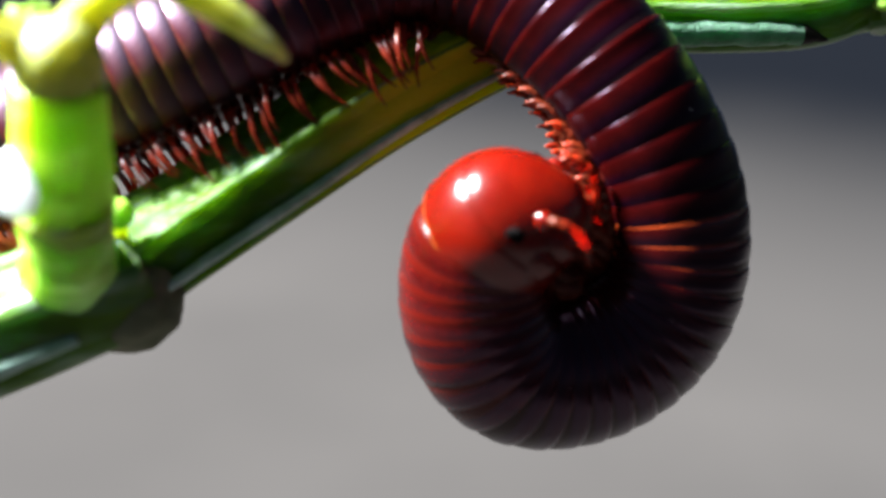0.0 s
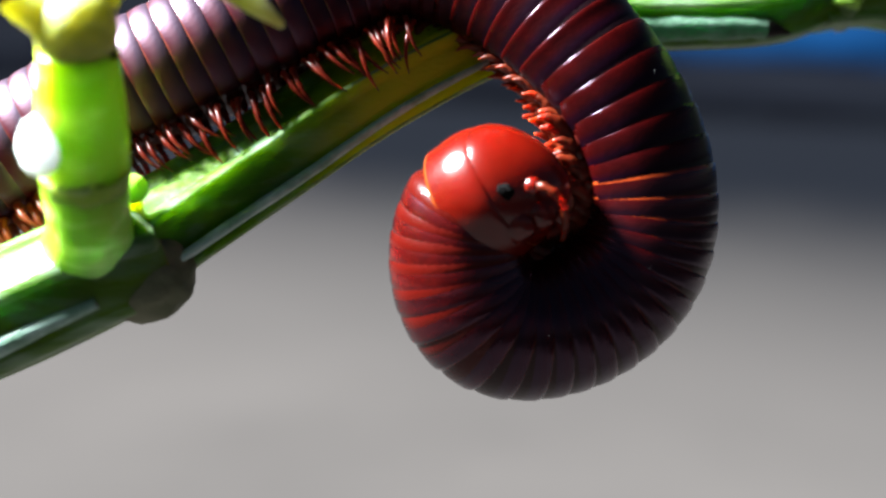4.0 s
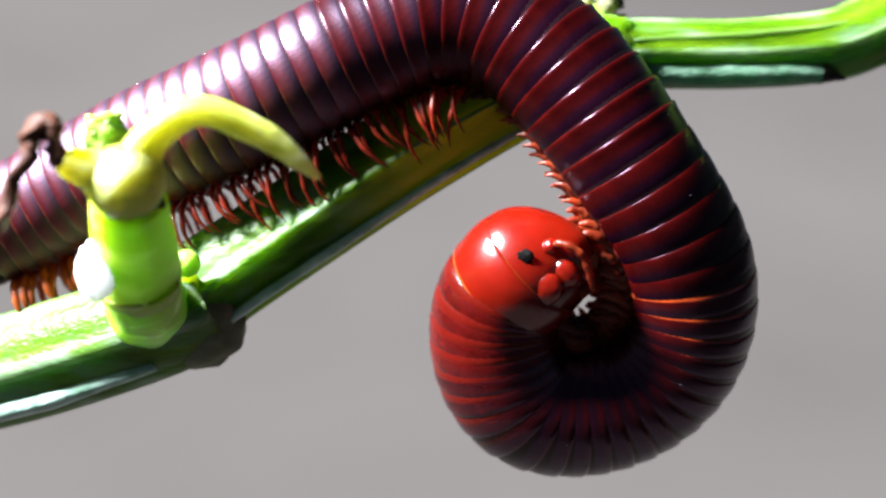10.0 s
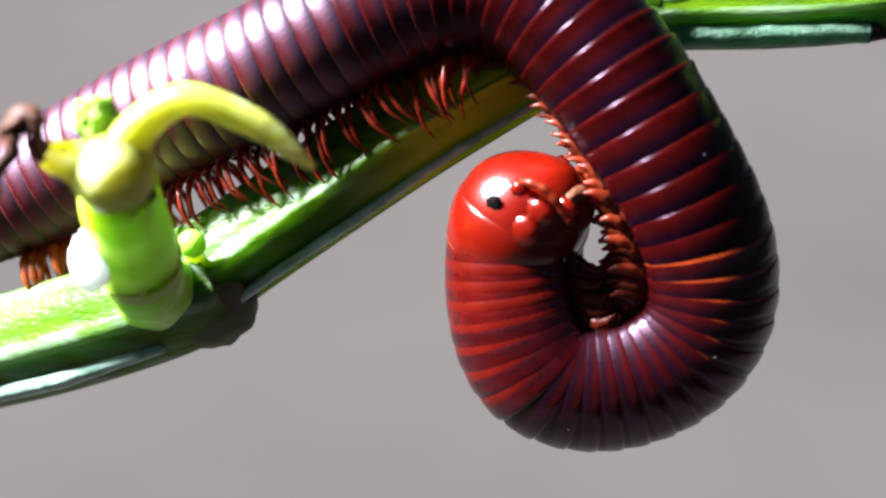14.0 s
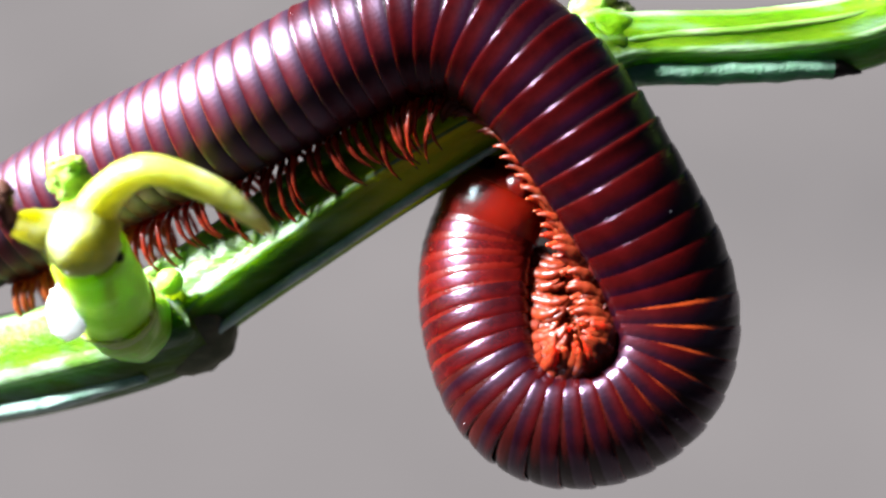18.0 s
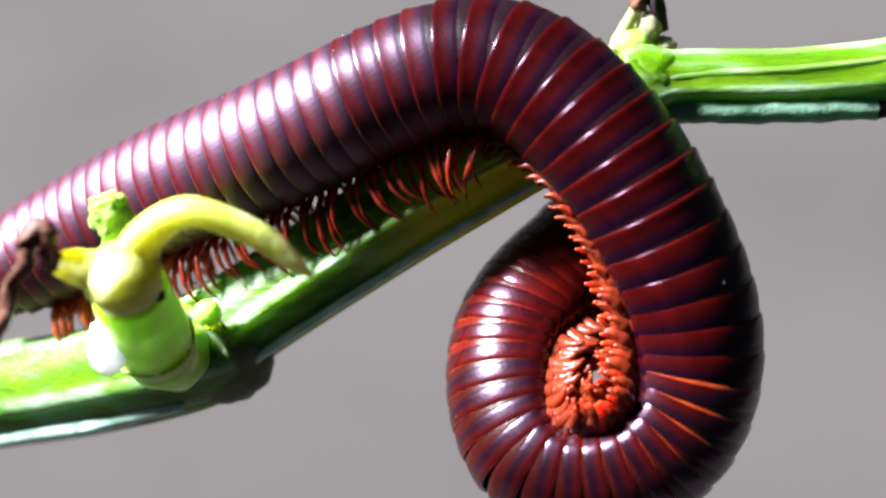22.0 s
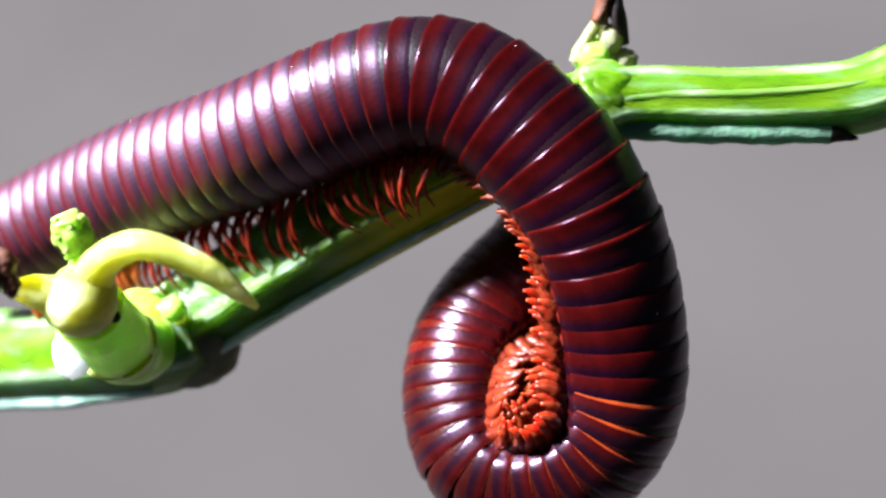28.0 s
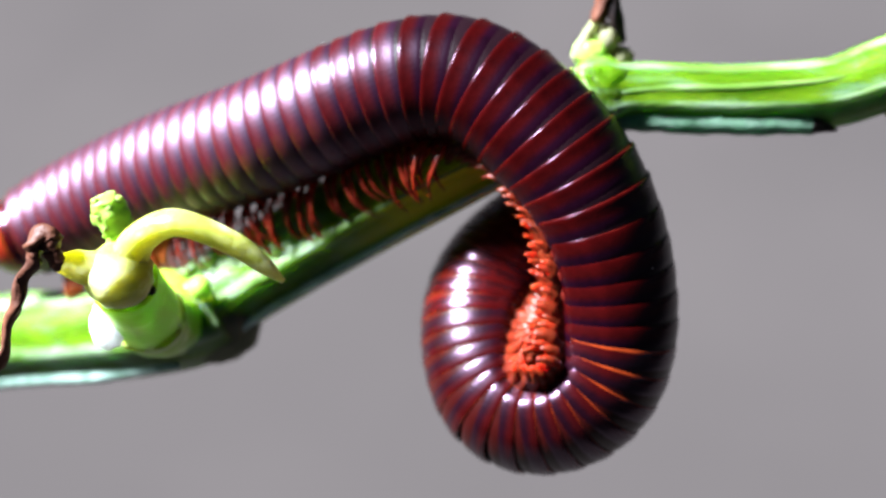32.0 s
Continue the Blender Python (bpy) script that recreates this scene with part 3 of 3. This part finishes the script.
CURL = [(0.11, 0.02, -0.14), (0.13, 0.00, -0.15), (-0.02, 0.01, -0.07), (-0.25, -0.01, -0.03), (-0.54, -0.00, -0.06), (-0.38, -0.00, 0.00), (0.21, -0.04, 0.10), (0.49, -0.09, -0.35)]
BEND = [(-0.09, -0.04, 0.33), (0.01, 0.02, -0.06), (0.18, -0.02, -0.20), (-0.12, -0.03, -0.36), (-0.33, -0.03, -0.39), (-0.26, -0.02, -0.16), (-0.14, -0.06, 0.02), (-0.25, -0.06, 0.46)]
SHIFT = [(0.07, 0.00, 0.00), (0.25, 0.00, 0.00), (0.42, 0.00, 0.00), (0.50, 0.00, 0.00), (0.50, 0.00, 0.00), (0.50, 0.00, 0.00), (0.50, 0.00, 0.00), (0.50, 0.00, 0.00)]
RISE = [(0.00, 0.00, 0.07), (0.00, 0.00, 0.25), (0.00, 0.00, 0.42), (0.00, 0.00, 0.50), (0.00, 0.00, 0.50), (0.00, 0.00, 0.50), (0.00, 0.00, 0.50), (0.00, 0.00, 0.50)]
GROW = [(0.03, -0.00, 0.10), (0.20, -0.00, 0.09), (0.33, -0.00, -0.22), (0.11, -0.00, -0.52), (-0.25, -0.00, -0.49), (-0.47, -0.00, -0.19), (-0.42, 0.00, 0.15), (-0.19, 0.00, 0.35)]
BOTTOM_DEEP = [0.0, 0.2, 0.7, 1.0, 1.0, 0.6, 0.2, 0.0]      # the bottom of the coil swings forward, its head end to and fro
HEAD_DEEP = [0.0, 0.0, 0.0, 0.0, 0.2, 0.6, 1.0, 1.0]
SWAY_SHAPES = [SWING, LIFT, REACH, CURL, BEND, SHIFT, RISE, GROW]
TIMES = [0, 1, 2, 3, 5.5, 6, 7, 8, 9, 10, 11, 12, 13, 16, 17, 18, 19, 20, 21, 22, 23, 24, 25, 25.5, 28, 29, 30, 30.5, 31, 31.5, 32]
SWAY = [           # the share of each shape at those times
    [4.05, 3.77, 3.58, 3.63, 3.45, 3.45, 3.26, 3.31, 3.14, 3.59, 3.45, 3.35, 3.53, 3.16, 2.25, 1.21, -0.28, -1.73, -2.44, -3.16, -3.88, -4.19, -4.48, -4.43, -4.11, -4.24, -4.11, -4.03, -3.98, -4.16, -4.33],
    [3.02, 3.26, 3.77, 3.71, 1.87, 1.76, 1.04, -0.09, 0.21, 0.52, -0.1, -0.92, -1.09, -2.24, -1.95, -1.91, -2.01, -2.36, -1.76, -1.15, -0.63, -0.65, -0.9, -0.46, 1.18, 0.53, 0.84, 0.97, 1.07, 0.94, 0.78],
    [-1.94, -1.75, -1.63, -2.05, -1.4, -1.66, 0.25, 0.68, -1.22, -2.44, -1.5, -0.45, 0.01, 1, 0.23, -0.08, 0.08, 0.12, -0.12, -0.26, -0.34, -0.06, -0.06, 0.14, -0.06, -0.15, 0.2, 0.51, 0.59, 0.69, 0.85],
    [0.25, 0.13, 0.04, 0.57, 1.12, 1.31, 1.12, 1.11, 0.37, 0.52, -0.04, -0.35, -0.38, -0.18, -0.57, -1.1, -0.81, -0.49, -0.01, 0.5, 1.01, 0.81, 0.6, 0.44, -0.21, -0.09, -0.44, -0.6, -0.78, -0.69, -0.57],
    [-0.8, -0.61, -0.45, -0.78, -0.83, -0.91, 0.01, -0, -0.31, -0.44, -0.02, 0.1, -0.15, -0.25, -0.06, 0.19, 0.1, -0.02, -0.11, -0.22, -0.37, -0.02, 0.35, 0.37, 0.73, 0.08, -0.17, -0.35, -0.44, -0.59, -0.77],
    [1.4, 1.26, 1.33, 1.36, 0.37, 0.63, 0.82, 0.57, 0.48, 1.56, 0.34, 0.48, 0.39, -0.07, 0.43, 0.74, 0.38, 0.14, 0.69, 0.17, -0.15, -0.58, 0.37, -0.39, 0.22, 0.3, 0.38, -0.06, 0.26, 0.4, 0.15],
    [2.22, 2.6, 2.5, 2.78, 2.31, 2.43, 1.64, 1.08, 0.54, 0.59, 0.59, 0.09, 0.18, 0.08, 0.49, 1.2, 0.78, 1.67, 0.02, -0, 1.52, 1.28, 0.02, 1.4, -0.05, -0.01, 0.01, 1.95, 1.73, 1.3, 1.73],
    [0.16, 0.17, 0.1, 0.16, -0.69, -0.44, -0.6, -0.69, -0.8, 0.11, -0.68, -0.3, -0.37, -1.13, -0.69, -0.75, -1.2, -0.88, -1.1, -0.96, -1.27, -1.5, -1.34, -2.08, -1.47, -0.7, -1.01, -1.54, -1.31, -1.29, -1.27],
]
RADIUS = 3.094
RINGS = 63
COLLUM = 1.9       # length of the collar plate behind the head
HOLD = 25          # this many rings at the tail keep their place
LENGTHS = [float(np.interp(i / RINGS, [0, 0.36, 0.44, 0.58, 0.70, 1.0], [1.07, 1.07, 1.28, 1.33, 0.86, 0.80])) for i in range(RINGS)]
CENTRES = np.cumsum(LENGTHS) - np.array(LENGTHS) / 2
WHOLE, HELD = sum(LENGTHS), sum(LENGTHS[:HOLD])
SHARE = CENTRES / WHOLE     # where along the body each ring sits


def axis_at(t):
    c = np.array(AXIS)
    for shape, share_of in zip(SWAY_SHAPES, SWAY):
        c[FIXED:] += np.array(shape) * float(np.interp(t, TIMES, share_of))
    c[FIXED:, 1] += np.array(BOTTOM_DEEP) * float(np.interp(t, [0, 6, 9, 12, 14, 16, 18], [3.1, 2.8, 2.5, 2.0, 0.7, -1.0, -2.0]))
    c[FIXED:, 1] += np.array(HEAD_DEEP) * float(np.interp(t, [0, 6, 9, 12, 16, 18, 20, 22], [-1.2, -0.2, -0.4, -0.5, 0.2, 1.0, 0.7, 0.0]))
    return c


def axis_samples(c, n):
    """Cubic B-spline along the axis points."""
    k = len(c)
    ext = np.vstack([2 * c[0] - c[1], c, 2 * c[-1] - c[-2]])
    out = []
    for u in np.linspace(0, k - 1, n):
        i = min(int(u), k - 2)
        x = u - i
        b = np.array([(1 - x) ** 3, 3 * x ** 3 - 6 * x ** 2 + 4, -3 * x ** 3 + 3 * x ** 2 + 3 * x + 1, x ** 3]) / 6
        out.append(b @ ext[i:i + 4])
    return np.array(out)


def thickness(q):
    return RADIUS * float(np.interp(q, [0, .02, .05, .1, .2, .5, .72, .84, .94, 1], [.62, .82, .92, .97, 1, 1, 1.05, 1.08, 1.05, .97]))


COIL = np.array((11.0, 2.5, -3.3))   # middle of the coil


def belly(q, p, t, open_up):
    """The way the belly faces at share q of the length."""
    down = np.array((0.30, 0.05, -1.0))
    inward = COIL - p
    inward[1] = 0
    inward = inward / np.linalg.norm(inward)
    inward = inward + np.array((0, -1.0, 0)) * float(np.interp(q, [.4, .6, .75, .9, 1], [0.0, 0.5 * open_up - 0.25, 0.7 * open_up, open_up, 0.8 * open_up]))
    w = float(np.interp(q, [.28, .45], [0, 1]))
    v = down * (1 - w) + inward * w
    v = v - t * (v @ t)
    return v / np.linalg.norm(v)


def frame_at(s, d, at, open_up):
    p = np.array([np.interp(at, d, s[:, k]) for k in range(3)])
    t = np.array([np.interp(at + 0.7, d, s[:, k]) - np.interp(at - 0.7, d, s[:, k]) for k in range(3)])
    t = t / np.linalg.norm(t)
    z = -belly(at / d[-1], p, t, open_up)
    y = np.cross(z, t)
    return Matrix(((t[0], y[0], z[0], p[0] * MM), (t[1], y[1], z[1], p[1] * MM), (t[2], y[2], z[2], p[2] * MM), (0, 0, 0, 1)))


def body_poses(t, rest=None):
    """The poses of the rings from tail to neck, of the collar plate and of the head (x ahead, z out of the back)."""
    s = axis_samples(axis_at(t), 300)
    d = np.r_[0, np.cumsum(np.linalg.norm(np.diff(s, axis=0), axis=1))]
    scale = rest or (d[-1] - COLLUM) / WHOLE
    loose = (d[-1] - COLLUM - HELD * scale) / (WHOLE - HELD)
    open_up = float(np.interp(t, [0, 11, 18, 24], [0.1, 0.25, 0.7, 0.95]))     # the coil turns its belly outwards
    out = []
    for i, c in enumerate(CENTRES):
        out.append(frame_at(s, d, c * scale if i < HOLD else HELD * scale + (c - HELD) * loose, open_up))
    out.append(frame_at(s, d, d[-1] - COLLUM * 0.5, open_up))
    out.append(frame_at(s, d, d[-1] - 0.35, open_up))
    return out, scale


poses, SCALE = body_poses(15.0)


def hoop(profile, seg, mats):
    """A body of turning about x; profile rows are (x, radius), mats the material of each strip."""
    bm = bmesh.new()
    rings = []
    for x, r in profile:
        row = []
        for j in range(seg):
            c, s = math.cos(2 * math.pi * j / seg), math.sin(2 * math.pi * j / seg)
            row.append((x, r * c, r * max(s, -0.86 - 0.14 * (c * c) if s < -0.86 else s)))
        rings.append(row)
    skin(bm, rings, cap=(False, False), mat=lambda i, j: mats[i])
    return bm


def leg_mesh(side, length, wide, skin_mat, thick):
    bm = bmesh.new()
    s, k = side, length
    tube(bm, [(0, 0.22 * s, 0.4), (0.03, 0.5 * s, -0.15), (0.0, 0.8 * wide * s * k, -0.55 * k), (-0.05, wide * s * k, -1.35 * k), (0.04, 0.97 * wide * s * k, -1.95 * k), (0.28, 0.85 * wide * s * k, -2.45 * k)],
         [v * thick for v in (0.17, 0.18, 0.16, 0.13, 0.09, 0.03)], 15, 8, up=(1, 0, 0), mat=lambda i, j: 1 if i >= 13 else 0,
         shape=lambda g, u: 1 + 0.12 * math.cos(10 * math.pi * u))
    me = bpy.data.meshes.new("leg")
    bm.to_mesh(me)
    bm.free()
    me.materials.append(skin_mat)
    me.materials.append(claw_dark if skin_mat == leg_mat else skin_mat)
    me.polygons.foreach_set("use_smooth", [True] * len(me.polygons))
    return me


LEG = {(s, n): leg_mesh(s, k, w, leg_sun if n == 6 else leg_mat if n > 3 else leg_lit, 2.3 if n < 3 else 1.5 if n == 3 else 1.3 if n == 6 else 0.9) for s in (1, -1) for n, (k, w) in enumerate(((0.60, 0.9), (0.72, 0.9), (1.08, 1.0), (0.62, 1.1), (1.1, 1.75), (1.25, 1.75), (1.0, 1.9)))}
millipede = new("millipede")
millipede.matrix_world = TILT
tagged(millipede, "dark purple millipede with red-banded rings coiled over a green stem", "millipede")
moving = []        # part and its place in body_poses()
ring_meshes = {}
for i in range(RINGS):
    q, L = SHARE[i], round(SCALE * LENGTHS[i], 2)
    r = round(thickness(q), 2)
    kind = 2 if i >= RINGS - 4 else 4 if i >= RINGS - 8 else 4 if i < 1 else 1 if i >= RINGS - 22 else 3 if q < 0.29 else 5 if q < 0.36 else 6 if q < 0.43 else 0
    low = q > 0.68
    if (r, kind, low, L) not in ring_meshes:
        if kind in (3, 5):  # bulging rings with the edge in a groove
            rows = [(-0.52, 0.95), (-0.585, 0.975), (-0.60, 0.985), (-0.59, 0.991), (-0.56, 0.995), (-0.50, 0.999), (-0.42, 1.004),
                    (-0.30, 1.007), (-0.14, 1.010), (0.0, 1.010), (0.2, 1.006), (0.40, 0.994), (0.50, 0.980)]
        elif q > 0.62:      # smoother rings of the coil
            rows = [(-0.52, 0.95), (-0.585, 0.970), (-0.60, 0.980), (-0.59, 0.986), (-0.56, 0.991), (-0.50, 0.996), (-0.42, 1.000),
                    (-0.30, 1.003), (-0.14, 1.003), (0.0, 1.002), (0.2, 0.999), (0.40, 0.995), (0.50, 0.986)]
        else:               # a raised hind edge
            rows = [(-0.52, 0.95), (-0.585, 0.975), (-0.60, 0.990), (-0.595, 1.003), (-0.57, 1.014), (-0.52, 1.020), (-0.42, 1.019),
                    (-0.30, 1.011), (-0.14, 1.003), (0.0, 0.999), (0.2, 0.997), (0.40, 0.994), (0.50, 0.984)]
        bm = hoop([(x * L, r * k) for x, k in rows], 64, [0] * 12)
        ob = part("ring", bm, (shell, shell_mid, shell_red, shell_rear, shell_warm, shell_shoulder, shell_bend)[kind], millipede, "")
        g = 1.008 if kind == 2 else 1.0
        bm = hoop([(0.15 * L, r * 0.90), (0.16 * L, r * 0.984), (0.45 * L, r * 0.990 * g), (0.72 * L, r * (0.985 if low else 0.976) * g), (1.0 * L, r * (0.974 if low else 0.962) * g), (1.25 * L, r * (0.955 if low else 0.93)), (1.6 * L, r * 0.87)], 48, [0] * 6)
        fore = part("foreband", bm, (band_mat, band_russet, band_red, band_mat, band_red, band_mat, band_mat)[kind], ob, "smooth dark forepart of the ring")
        bm = bmesh.new()
        blob(bm, (0.0, 0.0, -r * 0.83), ((0.9 if low else 0.56) * L, r * (0.34 if low else 0.5), r * (0.085 if low else 0.075)), 0.05, sub=2)
        under = part("belly_plate", bm, belly_mat, ob, "reddish belly plate")
        ring_meshes[(r, kind, low, L)] = (ob.data, fore.data, under.data)
    else:
        data = ring_meshes[(r, kind, low, L)]
        ob = share("ring", data[0], millipede)
        share("foreband", data[1], ob)["label"] = "smooth dark forepart of the ring"
        share("belly_plate", data[2], ob)["label"] = "reddish belly plate"
    ob.matrix_basis = poses[i]
    if i >= HOLD:
        moving.append((ob, i))
    if 2 <= i < RINGS - 1:
        for x in (-0.25, 0.25):
            for s in (1, -1):
                lean = (14 if q < 0.5 else 5) * math.sin(i * 0.8 + x * 3) + random.uniform(-6, 6)
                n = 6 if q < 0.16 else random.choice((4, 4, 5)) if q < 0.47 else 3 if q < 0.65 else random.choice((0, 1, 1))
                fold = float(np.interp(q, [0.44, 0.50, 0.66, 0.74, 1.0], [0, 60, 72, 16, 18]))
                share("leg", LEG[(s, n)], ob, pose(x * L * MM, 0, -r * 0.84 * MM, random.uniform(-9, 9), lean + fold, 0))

# dust specks stuck to the shells
bm = bmesh.new()
blob(bm, (0, 0, 0), (0.05, 0.035, 0.03), 0.5, 2.0, sub=1)
speck = bpy.data.meshes.new("dust_speck")
bm.to_mesh(speck)
bm.free()
speck.materials.append(white_mat)
rings_made = [ob for ob in millipede.children if ob.name.startswith("ring")]
for k in range(26):
    i = random.randrange(4, RINGS - 1)
    turn = radians(random.uniform(-10, 190))
    r = thickness(SHARE[i]) * 1.012
    share("dust_speck", speck, rings_made[i], pose(random.uniform(-0.45, 0.3) * LENGTHS[i] * MM, r * math.cos(turn) * MM, r * math.sin(turn) * MM, random.uniform(0, 180), random.uniform(0, 180), 0)
          @ Matrix.Scale(random.uniform(0.3, 0.8), 4))

# tail end
r = thickness(0.005)
bm = bmesh.new()
blob(bm, (-0.15, 0, 0.0), (2.2, r * 1.03, r * 1.03), 0.03, sub=4)
tail = part("tail_plate", bm, tail_mat, millipede, "reddish rounded tail end")
tail.matrix_basis = poses[0]

# collar plate and head
rc = thickness(1.0)
bm = hoop([(-1.20, rc * 0.92), (-1.28, rc * 0.955), (-1.28, rc * 0.97), (-1.15, rc * 0.985), (-0.7, rc * 0.995), (-0.35, rc * 1.018), (0.0, rc * 1.022), (0.35, rc * 1.02),
           (0.7, rc * 1.004), (0.95, rc * 0.982), (1.10, rc * 0.955), (1.16, rc * 0.90)], 72, [1, 1, 1, 0, 0, 0, 0, 0, 0, 0, 1])
rim_mat = material("orange rim", (0.178, 0.033, 0.004), 0.3, (0.132, 0.0198, 0.0033), 1500)
collum = part("collar_plate", bm, [head_mat, rim_mat], millipede, "smooth glossy red collar plate")
collum.matrix_basis = poses[RINGS]
moving.append((collum, RINGS))

bm = bmesh.new()
made = bmesh.ops.create_icosphere(bm, subdivisions=4, radius=1.0)["verts"]
for v in made:
    x, y, z = v.co
    fx = 3.1 if x > 0 else 1.6
    drop = -0.35 * max(0.0, x) ** 2      # the face slopes down and forward
    v.co = Vector((fx * x * (1 - 0.12 * max(0.0, z)), 2.96 * y * (1 - 0.16 * max(0, x)), (3.02 if z > 0 else 2.75) * z + drop * (1 if z > 0 else 0.5))) * MM
head = part("head", bm, head_mat, millipede, "glossy orange-red head")
head.matrix_basis = poses[RINGS + 1]
moving.append((head, RINGS + 1))
for s in (1, -1):
    bm = bmesh.new()
    blob(bm, (1.10, 2.50 * s, 0.66), (0.42, 0.12, 0.38), 0.45, 2.5)
    part("eye", bm, eye_mat, head, "small black eye patch")
    bm = bmesh.new()
    tube(bm, [(2.1, 1.8 * s, 0.4), (2.75, 2.15 * s, 0.15), (3.05, 2.1 * s, -0.65), (2.8, 1.9 * s, -1.5), (2.3, 1.6 * s, -2.3)],
         [0.15, 0.17, 0.18, 0.19, 0.12], 26, 10, shape=lambda g, u: 1 + 0.16 * math.cos(12 * math.pi * u))
    part("antenna", bm, leg_lit, head, "short jointed red antenna")
    bm = bmesh.new()
    blob(bm, (1.30, 1.05 * s, -1.25), (0.95, 0.62, 0.85), 0.1, 1.2)
    part("mandible", bm, head_mat, head)
    for name, at, size in (("cheek_plate", (0.85, 2.28 * s, -0.95), (0.85, 0.42, 0.75)), ("jaw_plate", (1.85, 1.78 * s, -0.95), (0.62, 0.48, 0.72)),
                           ("antenna_socket", (2.05, 1.75 * s, 0.35), (0.42, 0.40, 0.38)), ("palp", (2.35, 0.95 * s, -1.55), (0.34, 0.30, 0.55))):
        bm = bmesh.new()
        blob(bm, at, size, 0.12, 1.4)
        part(name, bm, head_mat, head)
bm = bmesh.new()
blob(bm, (1.55, 0, -2.0), (0.9, 1.15, 0.55), 0.12, 1.4)
part("mouth_plate", bm, belly_mat, head)
bm = bmesh.new()
blob(bm, (2.5, 0, -1.35), (0.38, 0.85, 0.42), 0.15, 1.6)
part("lip", bm, claw_mat, head, "pale upper lip")


def motions():
    """The coil sways and tightens; the rings, collar plate and head follow the axis."""
    rows = {ob.name: [] for ob, _ in moving}
    for t in TIMES:
        at, _ = body_poses(t, SCALE)
        for ob, i in moving:
            rows[ob.name].append((t, at[i]))
    for ob, _ in moving:
        walk(ob, rows[ob.name])


motions()
